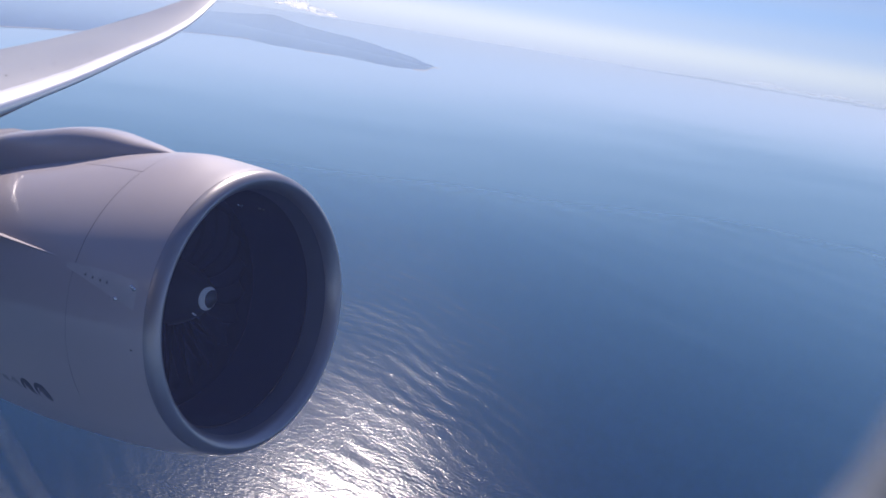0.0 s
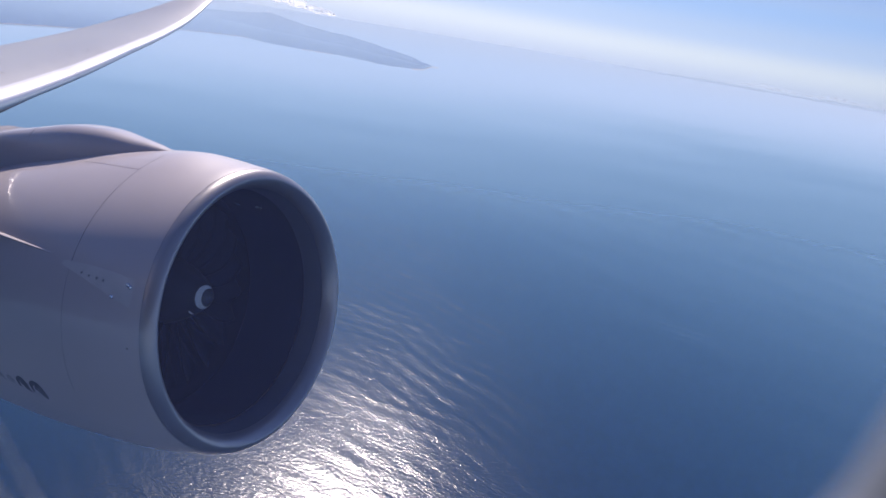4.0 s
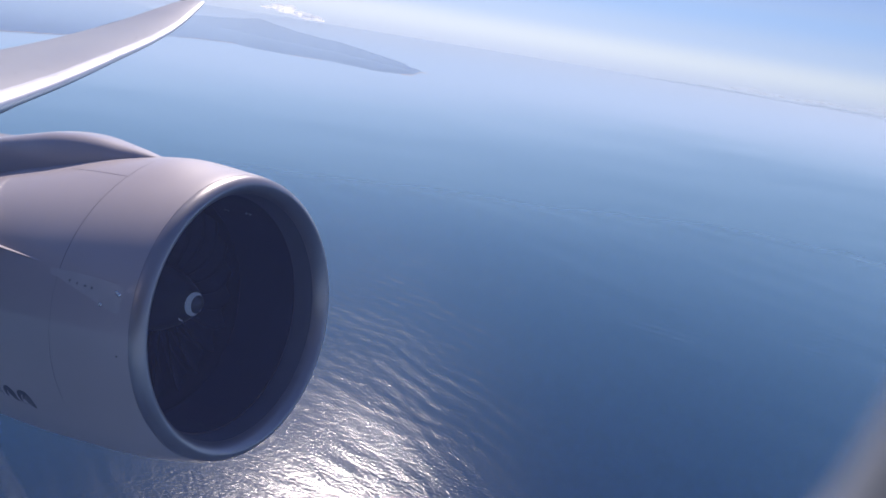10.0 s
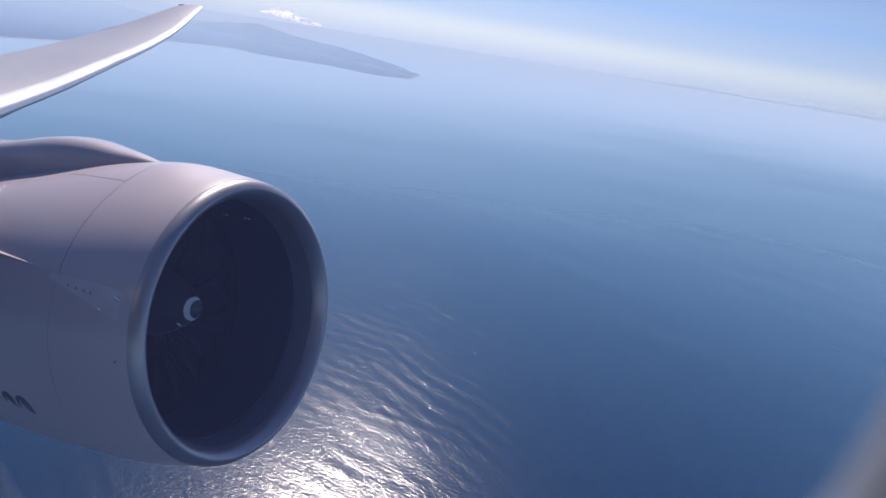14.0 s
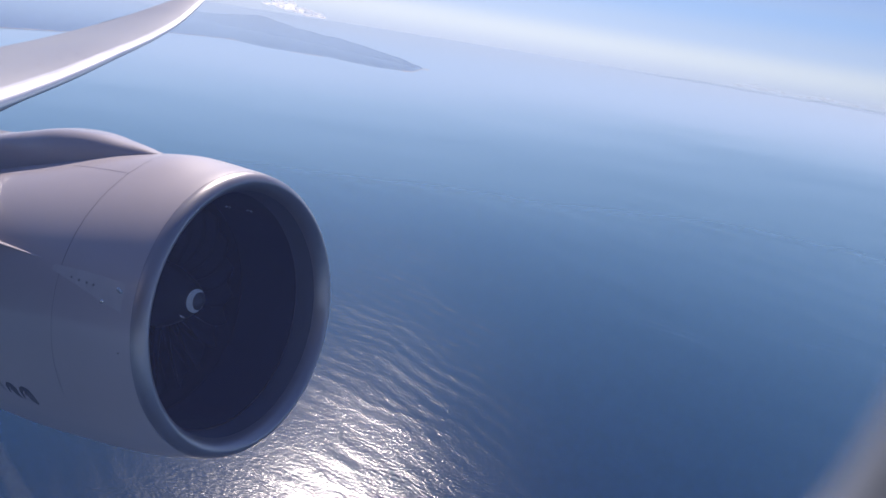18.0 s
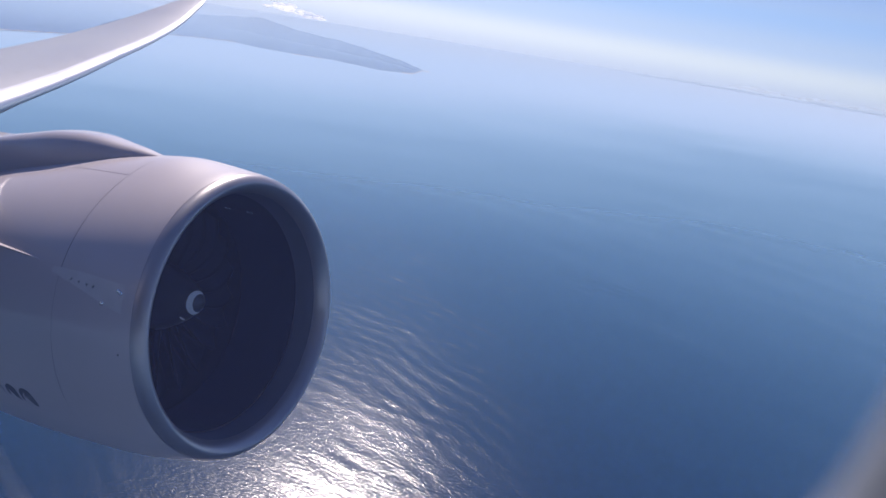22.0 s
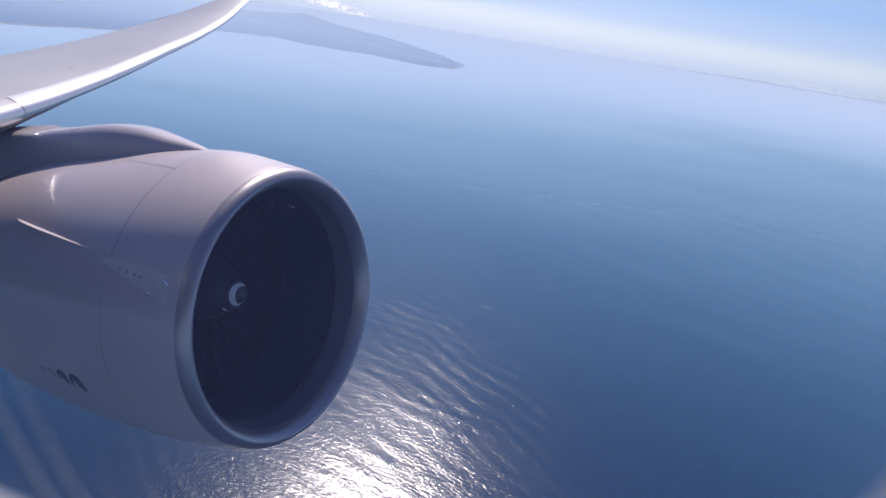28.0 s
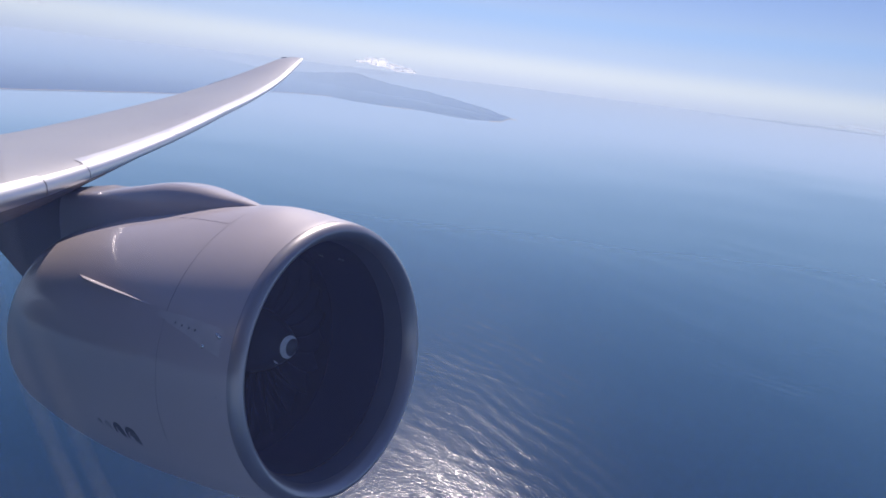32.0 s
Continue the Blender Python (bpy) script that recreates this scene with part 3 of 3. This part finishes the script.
# fasteners along the joint of lip and cowl, and small probes
def stud_mesh(name, spots, size, mat, dome=0.7):
    """Low round studs on given (place, normal) spots, as one mesh."""
    verts, faces = [], []
    for p, nrm in spots:
        u = nrm.orthogonal().normalized()
        v = nrm.cross(u)
        o = len(verts)
        for lat in (0, 22, 45, 68):
            c, h = math.cos(radians(lat)), math.sin(radians(lat)) * dome
            for k in range(10):
                a = math.pi / 5 * k
                verts.append(p + (u * math.cos(a) + v * math.sin(a)) * size * c + nrm * size * h)
        for q in range(3):
            faces += [(o + q * 10 + k, o + q * 10 + (k + 1) % 10, o + q * 10 + 10 + (k + 1) % 10, o + q * 10 + 10 + k) for k in range(10)]
        faces.append(tuple(o + 30 + k for k in range(10)))
    return mesh_from(name, verts, faces, mat, True)


def cowl_normal(deg):
    return Vector((0.12, math.cos(radians(deg)), math.sin(radians(deg)))).normalized()


tagged(part_of("fasteners", stud_mesh("fasteners", [(on_cowl(0.137, 72 + 1.05 * k), cowl_normal(72 + 1.05 * k)) for k in range(40)], 0.008, SEAM, 0.35), engine), kind="stuff")
# small polished studs by the joint of lip and cowl
for sa, deg in ((0.345, 157.6), (0.31, 158.2), (0.52, 162.2)):
    part_of("stud", stud_mesh("stud", [(on_cowl(sa, deg), cowl_normal(deg))], 0.026, STEEL, 1.0), engine, "small polished steel stud")
part_of("drain_hole", stud_mesh("drain_hole", [(on_cowl(0.28, 178.5), cowl_normal(178.5))], 0.012, SEAM), engine)
for sa, deg in ((1.37, 47.2), (1.32, 46.6), (1.0, 45.3), (0.94, 44.7)):
    n_in = Vector((0.35, -math.cos(radians(deg)), -math.sin(radians(deg)))).normalized()
    part_of("probe", stud_mesh("probe", [(Vector((-sa, 1.615 * math.cos(radians(deg)), 1.615 * math.sin(radians(deg)))), n_in)], 0.024, STEEL), engine, "small steel probe in the intake")

# pale panel ahead of the strake
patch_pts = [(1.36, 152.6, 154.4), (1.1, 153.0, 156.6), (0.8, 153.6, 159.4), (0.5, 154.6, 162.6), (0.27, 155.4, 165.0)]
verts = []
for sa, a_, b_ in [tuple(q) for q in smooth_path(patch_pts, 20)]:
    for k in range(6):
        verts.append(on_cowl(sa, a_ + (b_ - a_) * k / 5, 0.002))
part_of("pale_panel", mesh_from("pale_panel", verts, grid_faces(20, 6), PALE_PAINT), engine, "paler wedge on the cowl")
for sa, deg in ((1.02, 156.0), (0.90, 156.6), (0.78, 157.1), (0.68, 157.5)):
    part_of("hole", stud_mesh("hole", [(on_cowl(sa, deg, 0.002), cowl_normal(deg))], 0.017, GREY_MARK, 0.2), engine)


# worn dark emblem low on the fan cowl: plain curls and strokes
def stroke(sa, deg, pts, w, mat):
    """A brush stroke on the cowl through (ahead, up) points, thin at its ends."""
    pp = smooth_path(pts, 18)
    verts = []
    for k, q in enumerate(pp):
        d = pp[min(k + 1, 17)] - pp[max(k - 1, 0)]
        d = np.array((-d[1], d[0])) / np.hypot(*d)
        ww = w * (0.35 + 0.65 * math.sin(math.pi * (k + 0.8) / 18.6)) / 2
        for e in (q - d * ww, q + d * ww):
            verts.append(on_cowl(sa - e[0], deg - math.degrees(e[1] / 1.99), 0.002))
    part_of("emblem_stroke", mesh_from("emblem_stroke", verts, grid_faces(18, 2), mat), engine)


HOOK = [(-0.055, -0.05), (-0.05, 0.04), (-0.01, 0.075), (0.03, 0.03), (0.038, -0.04), (0.058, -0.095)]
INNER_HOOK = [(-0.025, -0.01), (-0.01, 0.03), (0.005, -0.02), (0.02, -0.08)]
for sa_, deg_, big in ((2.22, 201.6, 1.2), (1.97, 202.6, 1.4)):
    stroke(sa_, deg_, [(a * big * 1.3, b * big) for a, b in HOOK], 0.08, DECAL)
    stroke(sa_, deg_, [(a * big * 1.3, b * big) for a, b in INNER_HOOK], 0.036, DECAL)
stroke(1.97, 202.3, [(0.0, 0.12), (0.06, 0.10), (0.10, 0.02), (0.115, -0.06), (0.13, -0.12)], 0.03, DECAL)
stroke(1.97, 202.3, [(0.04, 0.05), (0.07, 0.0), (0.09, -0.09)], 0.02, GREY_MARK)
for sa_, deg_, big in ((2.44, 200.9, 0.85), (2.62, 200.2, 0.6)):
    stroke(sa_, deg_, [(a * big * 1.3, b * big) for a, b in HOOK], 0.03, GREY_MARK)
    stroke(sa_, deg_, [(a * big * 1.3, b * big) for a, b in INNER_HOOK], 0.022, GREY_MARK)
for k in range(5):
    stroke(2.2 - 0.07 * k, 202.4 + 0.5 * k, [(-0.02, -0.01), (0.0, -0.05), (0.03, -0.09)], 0.016, GREY_MARK)

# small oval access cover on top of the intake cowl
ribbon_on_cowl("access_cover_edge", [(0.70 + 0.10 * math.cos(t * math.pi / 8), 108 + 3.2 * math.sin(t * math.pi / 8)) for t in range(17)], 0.002, 0.001, GREY_MARK, engine, 50)

# ================= pylon =================
pylon = thing("engine_pylon", AIR, "grey humped pylon fairing that joins engine and wing", "pylon")
CREST_P = [(-1.30, 1.99), (-1.50, 2.04), (-1.75, 2.105), (-2.02, 2.165), (-2.49, 2.27), (-3.13, 2.325), (-3.96, 2.265), (-4.86, 2.16), (-6.05, 2.09), (-8.0, 2.0)]
HALF_P = [(-1.30, 0.05), (-1.50, 0.14), (-1.75, 0.22), (-2.02, 0.29), (-2.49, 0.38), (-3.13, 0.45), (-3.96, 0.46), (-4.86, 0.42), (-6.05, 0.40), (-8.0, 0.36)]


def smooth_table(x, table):
    """A smooth curve through (x, y) pairs."""
    xs, ys = np.array([q[0] for q in table]), np.array([q[1] for q in table])
    m = np.gradient(ys, xs)
    i = min(max(int(np.searchsorted(xs, x, side="right")) - 1, 0), len(xs) - 2)
    h = xs[i + 1] - xs[i]
    t = min(max((x - xs[i]) / h, 0), 1)
    return float((2 * t ** 3 - 3 * t * t + 1) * ys[i] + (t ** 3 - 2 * t * t + t) * h * m[i] + (3 * t * t - 2 * t ** 3) * ys[i + 1] + (t ** 3 - t * t) * h * m[i + 1])


def pylon_shell(x0, x1, n):
    verts = []
    cols = 41
    for i in range(n):
        x = x0 + (x1 - x0) * i / (n - 1)
        top = smooth_table(-x, [(-q[0], q[1]) for q in CREST_P])
        half = smooth_table(-x, [(-q[0], q[1]) for q in HALF_P])
        drop = min(1, max(0, (-4.4 - x) / 1.6))
        drop = drop * drop * (3 - 2 * drop)
        low = min(1.55, top - 0.1) * (1 - drop) + max(0.30, 0.47 + (-x - 7.0) * 0.58) * drop
        # the fairing grows squarer, with a crisp upper edge, towards the wing
        square = min(1, max(0, (-3.6 - x) / 1.6))
        for j in range(cols):
            a = math.pi * j / (cols - 1)
            c, s_ = math.cos(a), math.sin(a)
            yy = half * math.copysign(abs(c) ** (0.6 - 0.3 * square), c)
            zz = low + (top - low) * s_ ** (0.55 - 0.33 * square)
            # its flat top rises outboard where it meets the wing
            zz += 0.15 * square * square * (yy + half) / (2 * half) * s_ ** 0.3
            verts.append((x, yy, zz))
    return verts, grid_faces(n, cols)


part_of("front_fairing", mesh_from("front_fairing", *pylon_shell(-1.30, -3.78, 60), PYLON), pylon)
part_of("rear_fairing", mesh_from("rear_fairing", *pylon_shell(-3.79, -5.8, 30), PYLON), pylon)
part_of("aft_fairing", mesh_from("aft_fairing", *pylon_shell(-5.805, -9.5, 40), AFT), pylon, "fairing with the wing's shade put into its dark colour")

# ================= wing =================
wing = thing("wing", AIR, "long swept grey airliner wing with bright metal leading edge", "wing")
# span station: leading edge (x, z), trailing edge (x, z), thickness share
STATIONS = [(-7.2, -0.45, 1.70, -13.6, 1.9, 0.13), (-2.2, -3.95, 2.13, -13.8, 2.35, 0.125), (0.0, -5.5, 2.43, -14.2, 2.75, 0.115),
            (3.5, -7.95, 3.06, -15.46, 3.36, 0.105), (7.8, -10.96, 3.98, -17.0, 4.25, 0.10), (11.15, -13.3, 4.71, -18.2, 5.02, 0.10),
            (16.1, -16.8, 5.95, -20.0, 6.34, 0.10), (19.5, -19.2, 6.98, -21.2, 7.36, 0.10), (21.2, -20.4, 7.53, -21.85, 7.85, 0.09), (22.35, -21.25, 7.92, -22.3, 8.1, 0.07)]


def station(y):
    return [smooth_table(y, [(q[0], q[k]) for q in STATIONS]) for k in range(1, 6)]


def wing_point(y, u, upper, lift=0.0):
    """A point on the skin: span y, share of chord u."""
    lx, lz, tx, tz, tk = station(y)
    c = lx - tx
    half = 5 * tk * c * (0.2969 * math.sqrt(u) - 0.126 * u - 0.3516 * u * u + 0.2843 * u ** 3 - 0.1036 * u ** 4)
    camber = 0.012 * c * math.sin(math.pi * u)
    z = lz + (tz - lz) * u + camber + (half * 0.78 if upper else -half * (1.15 if y < -1 else max(0.6, 1.15 - (y + 1) * 0.18)))
    return Vector((lx - c * u, y, z + lift))


def skin(name, y0, y1, u0, u1, n, m, mat, upper=True, lift=0.0):
    verts = []
    for i in range(n):
        y = y0 + (y1 - y0) * i / (n - 1)
        for j in range(m):
            v = j / (m - 1)
            verts.append(wing_point(y, u0 + (u1 - u0) * v ** 1.6, upper, lift))
    return mesh_from(name, verts, grid_faces(n, m), mat)


part_of("upper_skin", skin("upper_skin", -7.15, 22.35, 0.010, 1.0, 70, 30, WING), wing)
part_of("lower_skin", skin("lower_skin", -7.15, 22.35, 0.003, 1.0, 70, 34, UNDER, upper=False), wing, "underside with shade put into its darker grey")


def slat(y0, y1, share, n):
    """A wrapped leading edge from the upper skin round the nose to the underside; share: how much of the chord it covers at its two ends."""
    verts = []
    m = 22
    for i in range(n):
        y = y0 + (y1 - y0) * i / (n - 1)
        u_top = share[0] + (share[1] - share[0]) * i / (n - 1)
        for j in range(m):
            v = j / (m - 1) * 2 - 1
            if v < 0:
                u, top = u_top * v * v, True
            else:
                u, top = 0.016 * min(1, max(0.22, (y + 1) / 7)) * v * v, False
            lx, _, tx, _, _ = station(y)
            yy = min(y - 0.2 * (lx - tx) * u, 22.35)
            q = wing_point(yy, u, top, 0.012 if top else -0.006)
            verts.append(q)
    return mesh_from("slat", verts, grid_faces(n, m), SLAT)


part_of("slat", slat(-6.9, -1.2, (0.021, 0.021), 16), wing, "bare metal inboard slat")
part_of("slat", slat(0.05, 3.94, (0.045, 0.050), 16), wing, "bare metal slat")
part_of("slat", slat(3.955, 10.9, (0.050, 0.066), 24), wing, "bare metal slat")
part_of("slat", slat(10.915, 16.9, (0.066, 0.088), 24), wing, "bare metal slat")
part_of("slat", slat(16.915, 22.35, (0.088, 0.16), 30), wing, "bare metal slat")
part_of("fixed_leading_edge", slat(-1.18, 0.03, (0.016, 0.016), 8), wing)
part_of("aileron_edge", mesh_from("aileron_edge", [wing_point(14.2 + 1.4 * k / 9, 1.0 - 0.02 * q, True, 0.02) for k in range(10) for q in (0, 1)], grid_faces(10, 2), DARK_GAP), wing)

# dark closing rib and static wick at the tip
part_of("wing_tip", mesh_from("wing_tip", [wing_point(22.352, 0.02 + 0.98 * k / 15, top) + Vector((0, 0.004 * q, 0)) for q in (0, 1) for top in (True, False) for k in range(16)],
                              [(a + k, a + k + 1, b + k + 1, b + k) for a, b in ((0, 16), (32, 48), (0, 32), (16, 48)) for k in range(15)], GREY_MARK), wing, "darker edge of the wing tip")
part_of("static_wick", mesh_from("static_wick", [wing_point(21.9, 1.0, True) + Vector((-d, s_ * 0.02, q * 0.02 + 0.02)) for d in (0, 0.32) for s_, q in ((-1, -1), (1, -1), (1, 1), (-1, 1))],
                                 [(0, 1, 2, 3), (4, 5, 6, 7), (0, 1, 5, 4), (1, 2, 6, 5), (2, 3, 7, 6), (3, 0, 4, 7)], DARK_GAP, False), wing, "dark static wick")

# vortex tabs
tab = mesh_from("vortex_tab", [(-0.07, -0.005, 0), (0.07, -0.005, 0), (0.07, 0.005, 0), (-0.07, 0.005, 0), (-0.07, -0.003, 0.03), (0.03, -0.003, 0.03), (0.03, 0.003, 0.03), (-0.07, 0.003, 0.03)],
                [(0, 1, 2, 3), (4, 5, 6, 7), (0, 1, 5, 4), (2, 3, 7, 6), (1, 2, 6, 5), (3, 0, 4, 7)], DARK_GAP, False)
for y in (2.05, 3.07, 4.05, 5.07, 6.12, 9.1, 10.1, 11.1, 12.1, 13.1, 14.1, 15.05, 16.0, 17.0, 18.0):
    o = part_of("vortex_tab", tab, wing)
    o.matrix_basis = Matrix.Translation(wing_point(y, 0.13, True)) @ pose(0, 0, 0, 8, 0, 18) @ Matrix.Scale(0.42, 4)

# ================= cabin window =================
GAP = 0.06
WIN = AIR @ Matrix.Translation(EYE_AIR + Vector((0, GAP, 0)))
K = GAP / 0.10


def opening(k, grow=0.0):
    """A rounded window outline in the wall's plane."""
    pts = []
    x1, x0, z0, z1, r = 0.024 * K, -0.46 * K - 0.05, -0.142 * K, 0.20, 0.13 * K
    for cx, cz, a0 in ((x1 - r, z1 - r, 0), (x0 + r, z1 - r, 90), (x0 + r, z0 + r, 180), (x1 - r, z0 + r, 270)):
        for q in range(k + 1):
            a = radians(a0 + 90 * q / k)
            pts.append((cx + (r + grow) * math.cos(a), cz + (r + grow) * math.sin(a)))
    return pts


window = thing("window_1", WIN, "rounded cabin window in a grey plastic surround", "window", kind="structure")


def ring_mesh(name, layers, mat):
    n = len(layers[0][1])
    verts = [(p[0], y, p[1]) for y, pts in layers for p in pts]
    return mesh_from(name, verts, grid_faces(len(layers), n, close_c=True), mat)


part_of("window_frame", ring_mesh("window_frame", [(-0.004, opening(12, 0.004)), (0.0, opening(12)), (0.02, opening(12, 0.002)), (0.03, opening(12, 0.012)), (0.03, opening(12, 0.05)),
                                                   (-0.004, opening(12, 0.05)), (-0.004, opening(12, 0.004))], CABIN), window)
pane_ring = opening(12, 0.006)
me = mesh_from("pane", [(q[0], 0.012, q[1]) for q in pane_ring] + [(q[0], 0.018, q[1]) for q in pane_ring],
               [tuple(range(len(pane_ring))), tuple(range(2 * len(pane_ring) - 1, len(pane_ring) - 1, -1))], PANE, False)
pane = part_of("pane", me, window, "clear acrylic pane with a faint blue glare veil put into it")
pane.visible_shadow = False

# two bright moulded edges of the inner pane, low at the aft corner, and the trim beyond them
def pane_edge(pts, wide, deep):
    """A thin rounded bead in the wall's plane."""
    pp = smooth_path(pts, 40)
    verts = []
    for k, q in enumerate(pp):
        d = pp[min(k + 1, 39)] - pp[max(k - 1, 0)]
        nrm = np.array((-d[1], d[0])) / np.hypot(*d)
        for c, h in ((-1, 0), (-0.7, 0.7), (0, 1), (0.7, 0.7), (1, 0), (0, -0.5)):
            e = q + nrm * wide / 2 * c
            verts.append((e[0], deep + 0.5 * wide * h, e[1]))
    return mesh_from("pane_edge", verts, grid_faces(40, 6, close_c=True), BEAD)


EDGE = [(-0.195, 0.0), (-0.184, -0.040), (-0.1665, -0.069), (-0.159, -0.0795), (-0.1485, -0.0915), (-0.130, -0.1055), (-0.10, -0.117)]
for off, wide in ((-0.005, 0.0008), (0.008, 0.0006)):
    part_of("pane_edge", pane_edge([(a + off, b + off * 0.25) for a, b in EDGE], wide, 0.030), window, "pale moulded edge of the inner pane")

# ================= fuselage =================
FUS_R = 3.05
FUS_Y = EYE_AIR.y + GAP + 0.035 - FUS_R
FUS_Z = EYE_AIR.z


def fuselage_point(x, ang, r=FUS_R):
    return (x, FUS_Y + r * math.cos(ang), FUS_Z + r * math.sin(ang))


def fuselage_side(r, name):
    """The side wall: from the window's outline out to a long panel."""
    hole = opening(12, 0.045)
    n = len(hole)
    x0, x1, z0, z1 = -50.0 - EYE_AIR.x, 14.0 - EYE_AIR.x, -1.6, 1.6
    edge = []
    cx, cz = sum(q[0] for q in hole) / n, sum(q[1] for q in hole) / n
    corners = [(x1, z1), (x0, z1), (x0, z0), (x1, z0)]
    for k, q in enumerate(hole):
        side, f = divmod(k, 13)
        a, b = corners[side], corners[(side + 1) % 4]
        prev = corners[side - 1]
        f = f / 12
        if f < 0.5:
            edge.append(((prev[0] + a[0]) / 2 * (1 - 2 * f) + a[0] * 2 * f, (prev[1] + a[1]) / 2 * (1 - 2 * f) + a[1] * 2 * f))
        else:
            f = 2 * f - 1
            edge.append((a[0] * (1 - f) + (a[0] + b[0]) / 2 * f, a[1] * (1 - f) + (a[1] + b[1]) / 2 * f))
    verts = []
    steps = (0, 0.02, 0.06, 0.15, 0.3, 0.5, 0.75, 1.0)
    for w in steps:
        for h, e in zip(hole, edge):
            x, z = h[0] * (1 - w) + e[0] * w, h[1] * (1 - w) + e[1] * w
            verts.append(fuselage_point(x + EYE_AIR.x, math.asin(z / FUS_R), r))
    return mesh_from(name, verts, grid_faces(len(steps), n, close_c=True), FUSELAGE)


# unseen hull: near-black colour and length chosen to cut bounced light on the engine
FUSELAGE = surface("light_damping_fuselage", (0.045, 0.045, 0.055), (0.06, 0.06, 0.075), 0.35, 0.0, 0.6, None, 0.02, 0.05, 0.2)
fus = thing("wall_fuselage", AIR, "unseen side and shell of the airliner's fuselage, near-black to hold light off the engine", "fuselage", kind="structure")
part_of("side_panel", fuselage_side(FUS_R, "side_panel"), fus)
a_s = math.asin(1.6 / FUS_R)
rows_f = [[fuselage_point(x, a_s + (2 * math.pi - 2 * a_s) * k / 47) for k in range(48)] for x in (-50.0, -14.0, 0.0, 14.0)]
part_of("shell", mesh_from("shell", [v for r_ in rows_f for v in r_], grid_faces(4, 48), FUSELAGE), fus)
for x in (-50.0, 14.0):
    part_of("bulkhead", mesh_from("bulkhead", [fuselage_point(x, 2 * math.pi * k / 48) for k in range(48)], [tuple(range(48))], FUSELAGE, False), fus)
